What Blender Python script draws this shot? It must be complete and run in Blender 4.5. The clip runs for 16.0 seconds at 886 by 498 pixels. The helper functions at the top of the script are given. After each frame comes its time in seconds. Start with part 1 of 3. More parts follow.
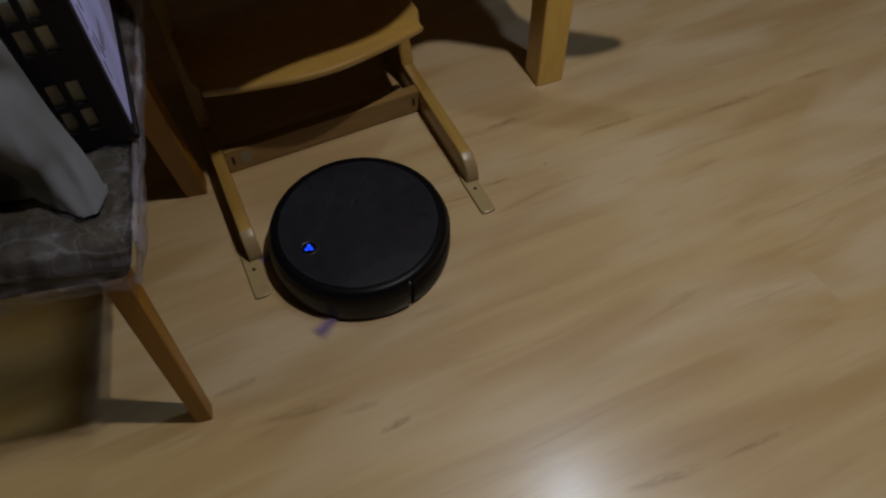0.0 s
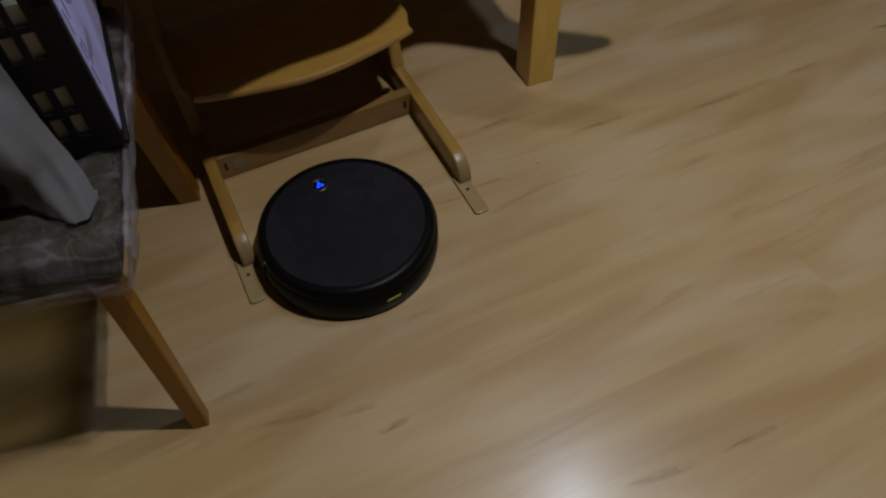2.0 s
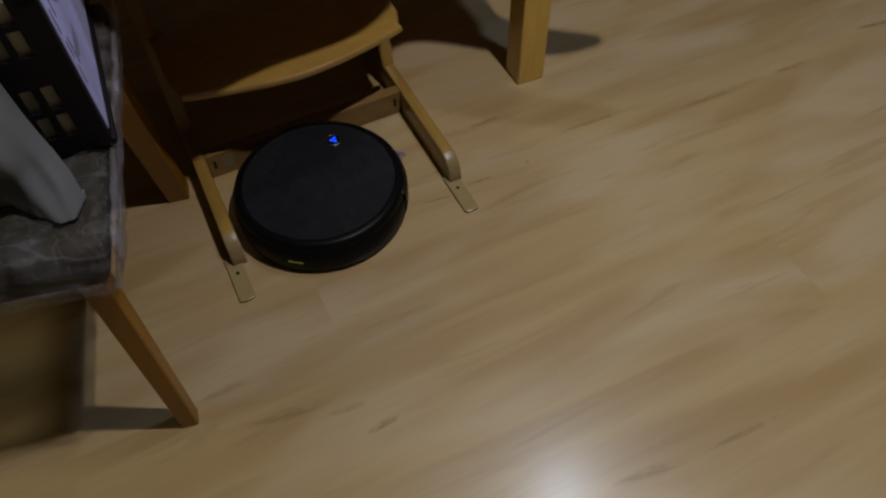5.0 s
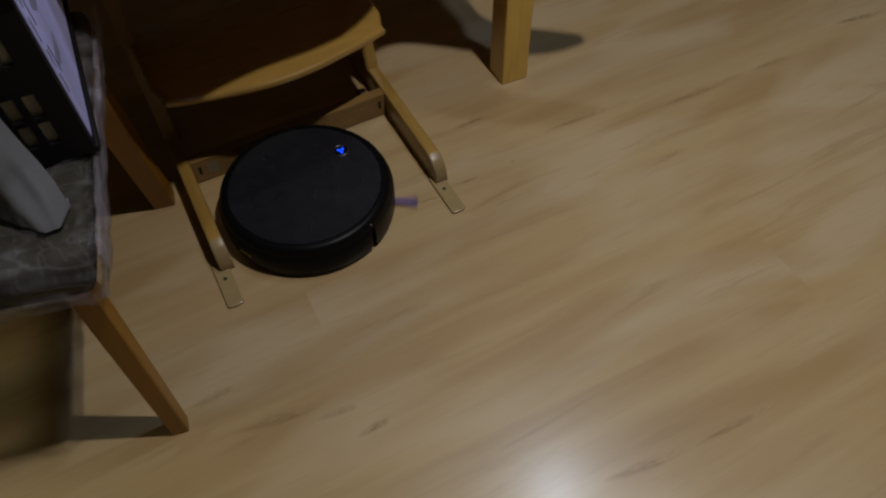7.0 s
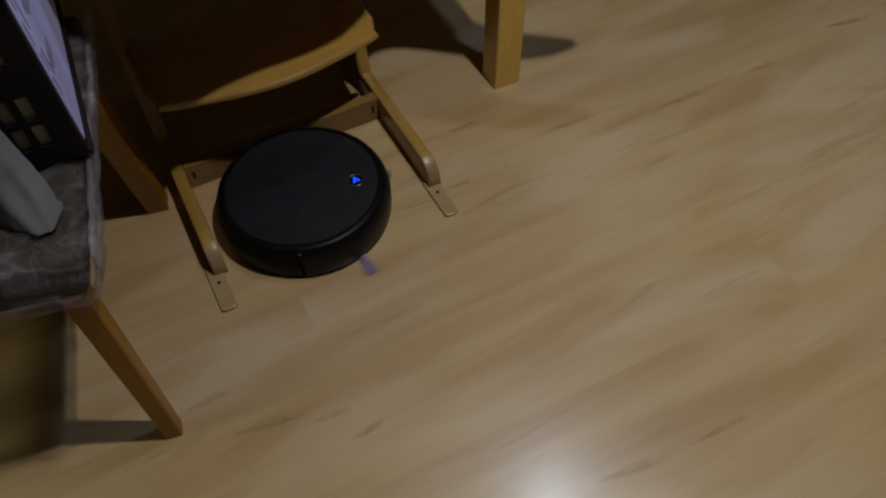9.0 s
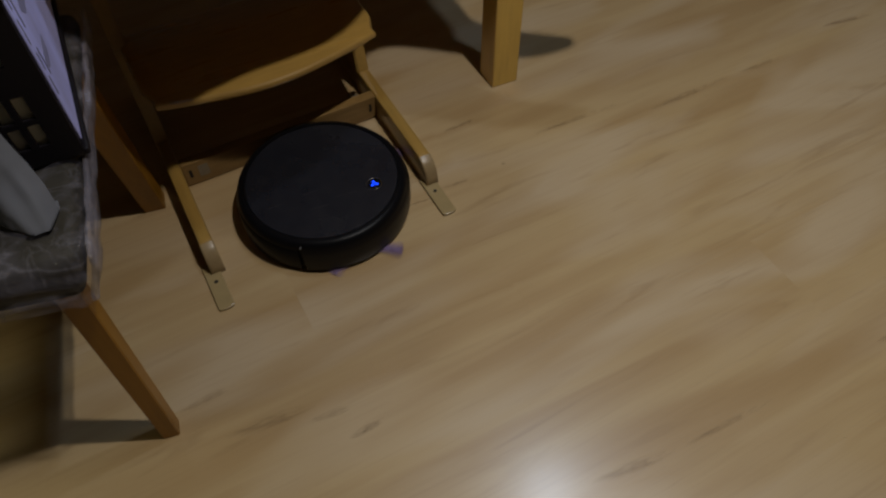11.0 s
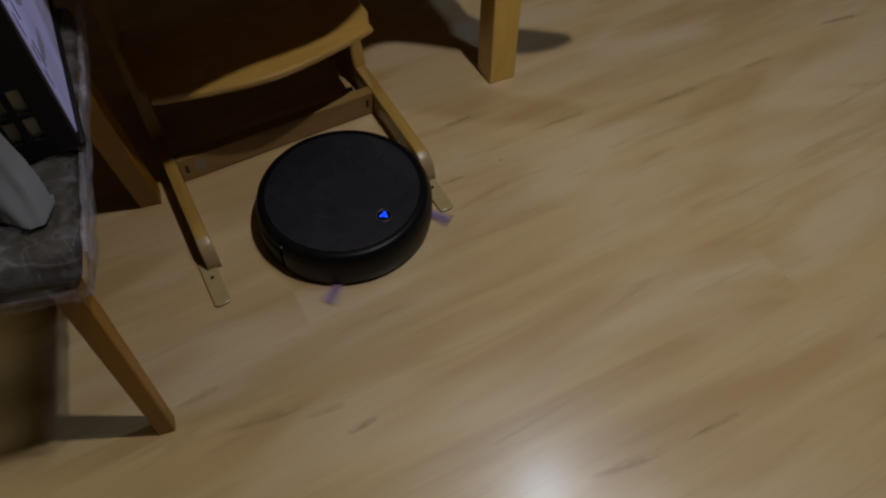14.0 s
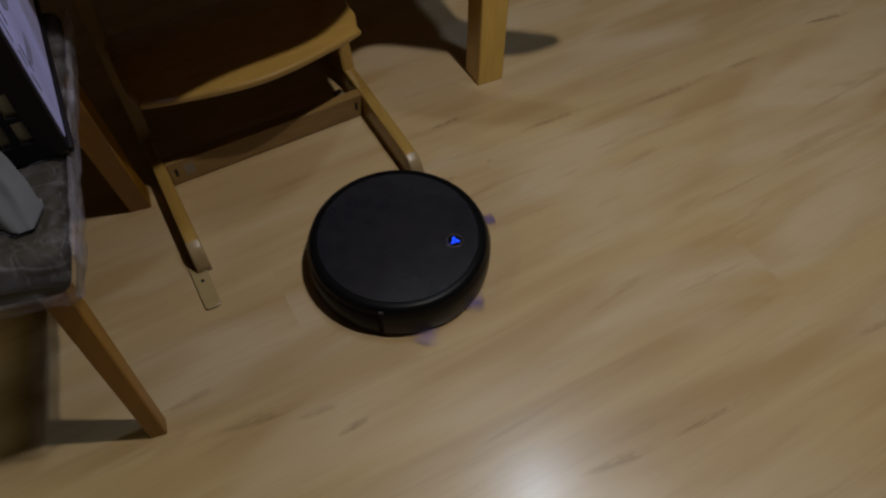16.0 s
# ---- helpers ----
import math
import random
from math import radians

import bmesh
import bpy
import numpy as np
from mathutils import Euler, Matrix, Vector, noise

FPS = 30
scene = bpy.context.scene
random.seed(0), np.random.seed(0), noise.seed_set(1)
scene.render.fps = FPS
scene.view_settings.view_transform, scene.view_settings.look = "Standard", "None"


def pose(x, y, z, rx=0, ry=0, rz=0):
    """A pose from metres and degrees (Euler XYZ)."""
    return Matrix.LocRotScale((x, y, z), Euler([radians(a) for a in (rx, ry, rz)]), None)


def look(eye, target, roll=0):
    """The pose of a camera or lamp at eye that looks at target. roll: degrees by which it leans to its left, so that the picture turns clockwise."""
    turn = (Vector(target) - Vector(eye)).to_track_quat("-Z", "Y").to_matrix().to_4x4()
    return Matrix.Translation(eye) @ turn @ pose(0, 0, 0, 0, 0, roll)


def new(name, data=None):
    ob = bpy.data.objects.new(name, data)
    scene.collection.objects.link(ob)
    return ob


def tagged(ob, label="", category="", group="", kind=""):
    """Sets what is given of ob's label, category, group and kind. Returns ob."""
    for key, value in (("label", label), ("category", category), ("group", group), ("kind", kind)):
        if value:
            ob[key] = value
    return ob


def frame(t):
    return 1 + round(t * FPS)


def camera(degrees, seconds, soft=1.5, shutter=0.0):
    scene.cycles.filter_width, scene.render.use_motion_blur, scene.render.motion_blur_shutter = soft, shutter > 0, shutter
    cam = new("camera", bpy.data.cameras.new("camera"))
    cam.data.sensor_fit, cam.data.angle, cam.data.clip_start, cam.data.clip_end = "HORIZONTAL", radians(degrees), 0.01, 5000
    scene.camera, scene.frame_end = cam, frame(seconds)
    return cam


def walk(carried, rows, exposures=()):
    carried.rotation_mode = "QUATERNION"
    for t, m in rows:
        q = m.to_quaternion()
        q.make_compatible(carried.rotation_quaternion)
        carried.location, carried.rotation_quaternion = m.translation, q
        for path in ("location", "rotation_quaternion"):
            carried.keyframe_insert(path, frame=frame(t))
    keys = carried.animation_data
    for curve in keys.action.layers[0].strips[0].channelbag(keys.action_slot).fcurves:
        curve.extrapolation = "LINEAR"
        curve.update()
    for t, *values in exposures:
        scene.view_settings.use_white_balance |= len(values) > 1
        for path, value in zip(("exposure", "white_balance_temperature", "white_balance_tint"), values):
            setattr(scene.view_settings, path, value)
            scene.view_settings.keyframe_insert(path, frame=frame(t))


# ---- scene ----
cam = camera(62.8, 16.0, soft=2.3, shutter=0.7)


PATH = [
    (0, (0.023, -0.761, 1.079), (0.497, 0.316, -0.538), -1.4),
    (0.5, (0.025, -0.762, 1.075), (0.487, 0.323, -0.541), -2.6),
    (1, (0.023, -0.767, 1.078), (0.482, 0.317, -0.538), -2.7),
    (1.5, (0.023, -0.766, 1.078), (0.507, 0.312, -0.536), -2.1),
    (2, (0.026, -0.77, 1.075), (0.511, 0.315, -0.534), -2.4),
    (2.5, (0.029, -0.766, 1.076), (0.511, 0.315, -0.536), -2.6),
    (3, (0.026, -0.766, 1.079), (0.515, 0.308, -0.536), -2.3),
    (3.5, (0.026, -0.767, 1.075), (0.521, 0.309, -0.536), -2.0),
    (4, (0.027, -0.768, 1.078), (0.524, 0.306, -0.534), -1.7),
    (6.5, (0.032, -0.771, 1.078), (0.553, 0.287, -0.538), -1.6),
    (7, (0.031, -0.771, 1.08), (0.562, 0.284, -0.534), -1.5),
    (7.5, (0.032, -0.77, 1.078), (0.568, 0.285, -0.534), -1.2),
    (8, (0.03, -0.774, 1.081), (0.573, 0.28, -0.53), -1.0),
    (8.5, (0.03, -0.777, 1.08), (0.575, 0.281, -0.527), -1.1),
    (9, (0.03, -0.779, 1.08), (0.58, 0.282, -0.524), -1.2),
    (11.5, (0.031, -0.775, 1.081), (0.588, 0.273, -0.529), -0.7),
    (12, (0.027, -0.774, 1.079), (0.591, 0.269, -0.532), -0.4),
    (12.5, (0.03, -0.777, 1.08), (0.59, 0.268, -0.53), -0.9),
    (13, (0.031, -0.778, 1.08), (0.591, 0.268, -0.531), -0.9),
    (13.5, (0.03, -0.775, 1.078), (0.591, 0.267, -0.534), -0.6),
    (14, (0.029, -0.775, 1.077), (0.59, 0.267, -0.535), -0.3),
    (14.5, (0.027, -0.781, 1.078), (0.589, 0.261, -0.534), -0.5),
    (15, (0.023, -0.777, 1.082), (0.595, 0.261, -0.529), -0.4),
    (15.5, (0.028, -0.779, 1.082), (0.603, 0.258, -0.529), -0.4),
    (16, (0.031, -0.783, 1.081), (0.612, 0.254, -0.528), -0.1),
]
walk(cam, [(t, look(eye, target, roll)) for t, eye, target, roll in PATH])


# ---- light ----
world = bpy.data.worlds.new("world")
scene.world = world
world.use_nodes = True
world.node_tree.nodes["Background"].inputs[0].default_value = (0.9, 0.95, 1.0, 1)
world.node_tree.nodes["Background"].inputs[1].default_value = 0.001
LAMP, SPARE, KITCHEN = (0.71, -0.50, 2.20), (0.92, -0.06, 2.22), (-1.60, 0.10, 2.20)


def ceiling_light(at, watts, size, colour, lean=0.0):
    lamp = bpy.data.lights.new("lamp", "AREA")
    lamp.shape, lamp.size, lamp.energy, lamp.color = "DISK", size, watts, colour
    new("lamp", lamp).matrix_world = pose(*at, 0, -lean, 0)


ceiling_light(LAMP, 22.6, 0.05, (1.0, 0.93, 0.84), 16.0)
ceiling_light(SPARE, 6.0, 0.06, (0.66, 0.80, 1.0))
ceiling_light(KITCHEN, 8.8, 0.42, (1.0, 0.95, 0.60))
scene.view_settings.exposure = 0.0


# ---- materials ----
def material(name, colour, rough=0.5, metal=0.0, grain=0.0, scale=20.0, stretch=(1, 1, 1), bump=0.0, second=None, coat=0.0,
             spec=0.5):
    """A surface with two scales of noise in its colour, its gloss and its relief."""
    m = bpy.data.materials.new(name)
    m.use_nodes = True
    n, l = m.node_tree.nodes, m.node_tree.links
    b = n["Principled BSDF"]
    b.inputs["Roughness"].default_value, b.inputs["Metallic"].default_value = rough, metal
    b.inputs["Coat Weight"].default_value = coat
    b.inputs["Specular IOR Level"].default_value = spec
    at = n.new("ShaderNodeTexCoord")
    mp = n.new("ShaderNodeMapping")
    mp.inputs["Scale"].default_value = stretch
    l.new(at.outputs["Object"], mp.inputs["Vector"])
    fine, broad = n.new("ShaderNodeTexNoise"), n.new("ShaderNodeTexNoise")
    fine.inputs["Scale"].default_value, broad.inputs["Scale"].default_value = scale, scale / 7
    for t in (fine, broad):
        t.inputs["Detail"].default_value = 5
        l.new(mp.outputs["Vector"], t.inputs["Vector"])
    mix = n.new("ShaderNodeMix")
    mix.data_type = "RGBA"
    mix.inputs["A"].default_value = (*colour, 1)
    mix.inputs["B"].default_value = (*(second or [c * 0.6 for c in colour]), 1)
    add = n.new("ShaderNodeMath")
    add.operation = "ADD"
    l.new(fine.outputs["Fac"], add.inputs[0])
    l.new(broad.outputs["Fac"], add.inputs[1])
    ramp = n.new("ShaderNodeMapRange")
    ramp.inputs["From Min"].default_value, ramp.inputs["From Max"].default_value = 0.75, 1.3
    ramp.inputs["To Max"].default_value = grain
    l.new(add.outputs[0], ramp.inputs["Value"])
    l.new(ramp.outputs[0], mix.inputs["Factor"])
    l.new(mix.outputs["Result"], b.inputs["Base Color"])
    wear = n.new("ShaderNodeMapRange")
    wear.inputs["To Min"].default_value, wear.inputs["To Max"].default_value = max(rough - 0.1, 0.03), min(rough + 0.12, 1)
    l.new(broad.outputs["Fac"], wear.inputs["Value"])
    l.new(wear.outputs[0], b.inputs["Roughness"])
    if bump:
        bp = n.new("ShaderNodeBump")
        bp.inputs["Strength"].default_value, bp.inputs["Distance"].default_value = bump, 0.002
        l.new(fine.outputs["Fac"], bp.inputs["Height"])
        l.new(bp.outputs["Normal"], b.inputs["Normal"])
    return m


def glowing(name, colour, strength):
    m = bpy.data.materials.new(name)
    m.use_nodes = True
    b = m.node_tree.nodes["Principled BSDF"]
    b.inputs["Base Color"].default_value = (*colour, 1)
    b.inputs["Emission Color"].default_value = (*colour, 1)
    b.inputs["Emission Strength"].default_value = strength
    return m


def laminate():
    """Light oak print on laminate planks: long streaks, fine fibres, dark knots and mineral lines; each plank shifted."""
    m = bpy.data.materials.new("oak_laminate")
    m.use_nodes = True
    n, l = m.node_tree.nodes, m.node_tree.links
    b = n["Principled BSDF"]
    info = n.new("ShaderNodeObjectInfo")
    shift = n.new("ShaderNodeVectorMath")
    shift.operation = "MULTIPLY_ADD"
    l.new(info.outputs["Random"], shift.inputs[0])
    shift.inputs[1].default_value = (0.12, 0.012, 0.0)
    place = n.new("ShaderNodeNewGeometry")
    l.new(place.outputs["Position"], shift.inputs[2])

    def noise_at(stretch, scale, detail, distort=0.0, rough=0.5):
        mp, t = n.new("ShaderNodeMapping"), n.new("ShaderNodeTexNoise")
        mp.inputs["Scale"].default_value = stretch
        t.inputs["Scale"].default_value, t.inputs["Detail"].default_value = scale, detail
        t.inputs["Distortion"].default_value, t.inputs["Roughness"].default_value = distort, rough
        l.new(shift.outputs[0], mp.inputs["Vector"])
        l.new(mp.outputs["Vector"], t.inputs["Vector"])
        return t.outputs["Fac"]

    def span(value, lo, hi, a=0.0, c=1.0):
        r = n.new("ShaderNodeMapRange")
        for key, v in zip(("From Min", "From Max", "To Min", "To Max"), (lo, hi, a, c)):
            r.inputs[key].default_value = v
        l.new(value, r.inputs["Value"])
        return r.outputs[0]

    def blend(fac, a, c):
        x = n.new("ShaderNodeMix")
        x.data_type = "RGBA"
        l.new(fac, x.inputs["Factor"])
        if isinstance(a, tuple):
            x.inputs["A"].default_value = (*a, 1)
        else:
            l.new(a, x.inputs["A"])
        x.inputs["B"].default_value = (*c, 1)
        return x.outputs["Result"]

    streak = noise_at((0.5, 5.6, 1.0), 2.4, 2, 0.7)
    fibre = noise_at((1.2, 30.0, 1.0), 6.0, 5, 0.3)
    line = noise_at((0.9, 9.0, 1.0), 3.1, 4, 0.9, 0.55)
    patch = noise_at((1.0, 3.4, 1.0), 2.0, 2, 0.5)
    knot = noise_at((1.0, 2.2, 1.0), 7.0, 3, 0.6)
    col = blend(span(streak, 0.38, 0.62), LIGHT_OAK, MID_OAK)
    col = blend(span(patch, 0.46, 0.66, 0.0, 0.9), col, PALE_OAK)
    col = blend(span(fibre, 0.5, 0.78, 0.0, 0.15), col, DARK_OAK)
    col = blend(span(line, 0.60, 0.76, 0.0, 0.42), col, DARK_OAK)
    col = blend(span(knot, 0.75, 0.82, 0.0, 0.14), col, DARK_OAK)
    l.new(col, b.inputs["Base Color"])
    l.new(span(patch, 0.3, 0.7, 0.34, 0.42), b.inputs["Roughness"])
    b.inputs["Coat Weight"].default_value, b.inputs["Coat Roughness"].default_value = 0.62, 0.225
    b.inputs["Specular IOR Level"].default_value = 0.45
    bp = n.new("ShaderNodeBump")
    bp.inputs["Strength"].default_value, bp.inputs["Distance"].default_value = 0.06, 0.001
    l.new(fibre, bp.inputs["Height"])
    l.new(bp.outputs["Normal"], b.inputs["Normal"])
    return m


LIGHT_OAK, MID_OAK, PALE_OAK, DARK_OAK = (0.42, 0.308, 0.165), (0.352, 0.240, 0.118), (0.45, 0.352, 0.23), (0.20, 0.118, 0.052)
OAK = laminate()
SUB = material("joint", (0.10, 0.07, 0.045), 0.8)
BEECH = material("varnished_beech", (0.34, 0.207, 0.052), 0.32, grain=0.6, scale=9, stretch=(12, 1.5, 12), bump=0.05, coat=0.25)
BEECH_X = material("varnished_beech_crosswise", (0.39, 0.238, 0.06), 0.28, grain=0.6, scale=9, stretch=(1.5, 12, 12), bump=0.05, coat=0.6)
# Worn crossbar beech, base colour lowered to stand in for the foot board's shade.
WORN_SHADED = material("worn_beech_shaded", (0.245, 0.148, 0.05), 0.45, grain=0.8, scale=14, stretch=(1.5, 12, 8), bump=0.08, second=(0.15, 0.085, 0.028))
PINE = material("lacquered_pine", (0.60, 0.385, 0.085), 0.38, grain=0.5, scale=8, stretch=(12, 12, 1.2), bump=0.04, coat=0.15)
CHERRY = material("stained_wood", (0.29, 0.132, 0.008), 0.4, grain=0.6, scale=8, stretch=(14, 14, 1.4), bump=0.05)
GLIDE = material("clouded_plastic", (0.31, 0.235, 0.115), 0.3, grain=0.4, scale=60, bump=0.05)
CAP = material("scuffed_cap", (0.30, 0.215, 0.11), 0.30, grain=0.6, scale=70, bump=0.05, spec=0.35)
DARK = material("dark_hole", (0.012, 0.010, 0.008), 0.8)
STICKER = material("worn_sticker", (0.22, 0.18, 0.125), 0.5, grain=0.5, scale=200)
LID = material("dark_lid", (0.011, 0.012, 0.017), 0.24, grain=0.4, scale=42, second=(0.024, 0.025, 0.030), spec=0.42)
GLOSS = material("black_gloss_plastic", (0.004, 0.004, 0.005), 0.36, grain=0.3, scale=120, spec=0.10)
MATT = material("black_satin_plastic", (0.006, 0.005, 0.005), 0.36, grain=0.3, scale=160, bump=0.02, spec=0.2)
BRISTLE = material("violet_bristle", (0.21, 0.145, 0.28), 0.6, grain=0.5, scale=400, stretch=(1, 8, 1))
BLUE = glowing("blue_led", (0.004, 0.055, 1.0), 1.5)
PALE_LINE = material("pale_lid_line", (0.036, 0.036, 0.040), 0.2, grain=0.9, scale=90, second=(0.017, 0.018, 0.024))
SEAM = material("grey_clip", (0.14, 0.14, 0.145), 0.35)
CHROME = material("chrome", (0.42, 0.42, 0.44), 0.25, 1.0, grain=0.2, scale=200)
LIME = material("lime_sticker", (0.42, 0.46, 0.03), 0.4, grain=0.4, scale=300)
FABRIC = material("olive_grey_fabric", (0.036, 0.032, 0.024), 0.65, grain=0.7, scale=40, bump=0.4, spec=0.2)
CLOTH = material("grey_cotton", (0.135, 0.143, 0.172), 0.75, grain=0.7, scale=14, bump=0.25, second=(0.065, 0.064, 0.062))
CRATE = material("black_crate_plastic", (0.007, 0.006, 0.009), 0.55, grain=0.3, scale=60, bump=0.05, spec=0.2)
PAPER = material("lavender_printed_sheet", (0.47, 0.50, 1.0), 0.6, grain=0.8, scale=16, stretch=(1, 1.0, 0.5), second=(0.27, 0.27, 0.50))
INK = material("dark_print", (0.05, 0.05, 0.09), 0.6, grain=0.4, scale=200)
TINT = material("grey_blue_print", (0.25, 0.26, 0.47), 0.6, grain=0.8, scale=30)
LINER = material("pale_grey_card", (0.72, 0.75, 0.70), 0.8, grain=0.7, scale=22, bump=0.2)
# Unseen walls and ceiling: colour set dark to hold back bounced light.
PLASTER = material("wall_paint", (0.22, 0.185, 0.14), 0.9, grain=0.15, scale=30, bump=0.05)
SHELL = material("lamp_shade_metal", (0.5, 0.48, 0.44), 0.4, grain=0.2, scale=40)


def film(clear, cloudy):
    """Crinkled clear plastic sheet."""
    m = bpy.data.materials.new("crinkled_clear_film")
    m.use_nodes = True
    n, l = m.node_tree.nodes, m.node_tree.links
    b = n["Principled BSDF"]
    b.inputs["Base Color"].default_value = (0.27, 0.26, 0.315, 1)
    b.inputs["Roughness"].default_value = 0.20
    at = n.new("ShaderNodeTexCoord")

    def waves(stretch, scale, detail, bend):
        mp, t = n.new("ShaderNodeMapping"), n.new("ShaderNodeTexNoise")
        mp.inputs["Scale"].default_value = stretch
        t.inputs["Scale"].default_value, t.inputs["Detail"].default_value, t.inputs["Distortion"].default_value = scale, detail, bend
        l.new(at.outputs["Object"], mp.inputs["Vector"])
        l.new(mp.outputs["Vector"], t.inputs["Vector"])
        return t.outputs["Fac"]

    def math_node(op, x, y):
        m2 = n.new("ShaderNodeMath")
        m2.operation = op
        for k, v in enumerate((x, y)):
            if isinstance(v, float):
                m2.inputs[k].default_value = v
            else:
                l.new(v, m2.inputs[k])
        return m2.outputs[0]

    def crease(value, wide, high):
        far = math_node("ABSOLUTE", math_node("SUBTRACT", value, 0.5), 0.0)
        fade = n.new("ShaderNodeMapRange")
        for key, v in zip(("From Min", "From Max", "To Min", "To Max"), (0.0, wide, high, 0.0)):
            fade.inputs[key].default_value = v
        l.new(far, fade.inputs["Value"])
        return fade.outputs[0]

    broad = waves((1.7, 1.7, 0.5), 9.0, 3.0, 0.6)
    long = waves((0.30, 1.6, 2.4), 13.0, 2.0, 0.5)
    hang = waves((2.4, 1.5, 0.22), 19.0, 2.0, 0.4)
    lines = math_node("ADD", crease(long, 0.030, 0.15), crease(hang, 0.025, 0.10))
    veil = n.new("ShaderNodeMapRange")
    for key, v in zip(("From Min", "From Max", "To Min", "To Max"), (0.46, 0.68, clear, cloudy)):
        veil.inputs[key].default_value = v
    l.new(broad, veil.inputs["Value"])
    l.new(math_node("ADD", lines, veil.outputs[0]), b.inputs["Alpha"])
    bp = n.new("ShaderNodeBump")
    bp.inputs["Strength"].default_value, bp.inputs["Distance"].default_value = 0.9, 0.008
    l.new(math_node("ADD", long, hang), bp.inputs["Height"])
    l.new(bp.outputs["Normal"], b.inputs["Normal"])
    return m


# The second, cloudier film paints the seat's lamp-facing side lighter.
FILM, SIDE_FILM = film(0.02, 0.20), film(0.22, 0.55)


# ---- mesh helpers ----
def part(name, bm, mat, parent=None, label="", m=None, smooth=True, sharp=20):
    """Links a bmesh as one mesh object under its thing."""
    me = bpy.data.meshes.new(name)
    bm.to_mesh(me)
    bm.free()
    me.materials.append(mat)
    if smooth:
        me.polygons.foreach_set("use_smooth", [True] * len(me.polygons))
        me.set_sharp_from_angle(angle=radians(sharp))
    ob = new(name, me)
    if parent:
        ob.parent = parent
    if m is not None:
        ob.matrix_basis = m
    return tagged(ob, label)


def thing(name, label, category, m=None, group="", kind=""):
    ob = tagged(new(name), label, category, group, kind)
    if m is not None:
        ob.matrix_basis = m
    return ob


def box(x0, x1, y0, y1, z0, z1, r=0.0, seg=2):
    bm = bmesh.new()
    bmesh.ops.create_cube(bm, size=1)
    for v in bm.verts:
        v.co = Vector(((x0 + x1) / 2 + v.co.x * (x1 - x0), (y0 + y1) / 2 + v.co.y * (y1 - y0), (z0 + z1) / 2 + v.co.z * (z1 - z0)))
    if r:
        bmesh.ops.bevel(bm, geom=bm.edges[:], offset=r, segments=seg, affect="EDGES", profile=0.5)
    return bm


def outline(points, z0, z1, r=0.0, seg=2):
    """A flat shape with the given outline, as thick as z1 - z0, its rims rounded."""
    bm = bmesh.new()
    f = bm.faces.new([bm.verts.new((x, y, z0)) for x, y in points])
    f.normal_update()
    if f.normal.z > 0:
        f.normal_flip()
    up = bmesh.ops.extrude_face_region(bm, geom=[f])
    for v in up["geom"]:
        if isinstance(v, bmesh.types.BMVert):
            v.co.z = z1
    bmesh.ops.recalc_face_normals(bm, faces=bm.faces[:])
    if r:
        rims = [e for e in bm.edges if abs(e.verts[0].co.z - e.verts[1].co.z) < 1e-6]
        bmesh.ops.bevel(bm, geom=rims, offset=r, segments=seg, affect="EDGES", profile=0.5)
    return bm


def lathe(profile, n=96, a0=0.0, a1=360.0):
    """Turns (radius, height) pairs round the upright axis, over the whole turn or a stretch of it."""
    bm = bmesh.new()
    whole = abs(a1 - a0) >= 360
    steps = n if whole else n + 1
    rings = []
    for k in range(steps):
        a = radians(a0 + (a1 - a0) * k / n)
        rings.append([bm.verts.new((r * math.cos(a), r * math.sin(a), z)) for r, z in profile])
    for k in range(n):
        p, q = rings[k], rings[(k + 1) % steps]
        for i in range(len(profile) - 1):
            bm.faces.new((p[i], q[i], q[i + 1], p[i + 1]))
    bmesh.ops.remove_doubles(bm, verts=bm.verts[:], dist=1e-5)
    bmesh.ops.recalc_face_normals(bm, faces=bm.faces[:])
    return bm


def swept(sections):
    """Joins four-cornered sections, given as lists of points, into one closed bar."""
    bm = bmesh.new()
    loops = [[bm.verts.new(p) for p in s] for s in sections]
    k = len(loops[0])
    for a, b in zip(loops, loops[1:]):
        for i in range(k):
            bm.faces.new((a[i], a[(i + 1) % k], b[(i + 1) % k], b[i]))
    bm.faces.new(loops[0])
    bm.faces.new(loops[-1])
    bmesh.ops.recalc_face_normals(bm, faces=bm.faces[:])
    return bm


# ---- the room ----
X0, X1, Y0, Y1, TOP = -2.6, 3.8, -3.208, 3.092, 2.6
floor = part("floor", box(X0, X1, Y0, Y1, -0.05, -0.006), SUB)
tagged(floor, "light oak laminate plank floor with dark mineral streaks", "floor", kind="structure")
ceiling = part("ceiling", box(X0, X1, Y0, Y1, TOP, TOP + 0.1), PLASTER)
tagged(ceiling, "unseen plain ceiling, toned dark to cut bounced light", "ceiling", kind="structure")
for wall_name, lims in (("wall_west", (X0 - 0.12, X0, Y0, Y1)), ("wall_east", (X1, X1 + 0.12, Y0, Y1)),
                        ("wall_south", (X0 - 0.12, X1 + 0.12, Y0 - 0.12, Y0)), ("wall_north", (X0 - 0.12, X1 + 0.12, Y1, Y1 + 0.12))):
    tagged(part(wall_name, box(*lims, -0.05, TOP + 0.1), PLASTER), "unseen plain wall, toned dark to cut bounced light", "wall", kind="structure")


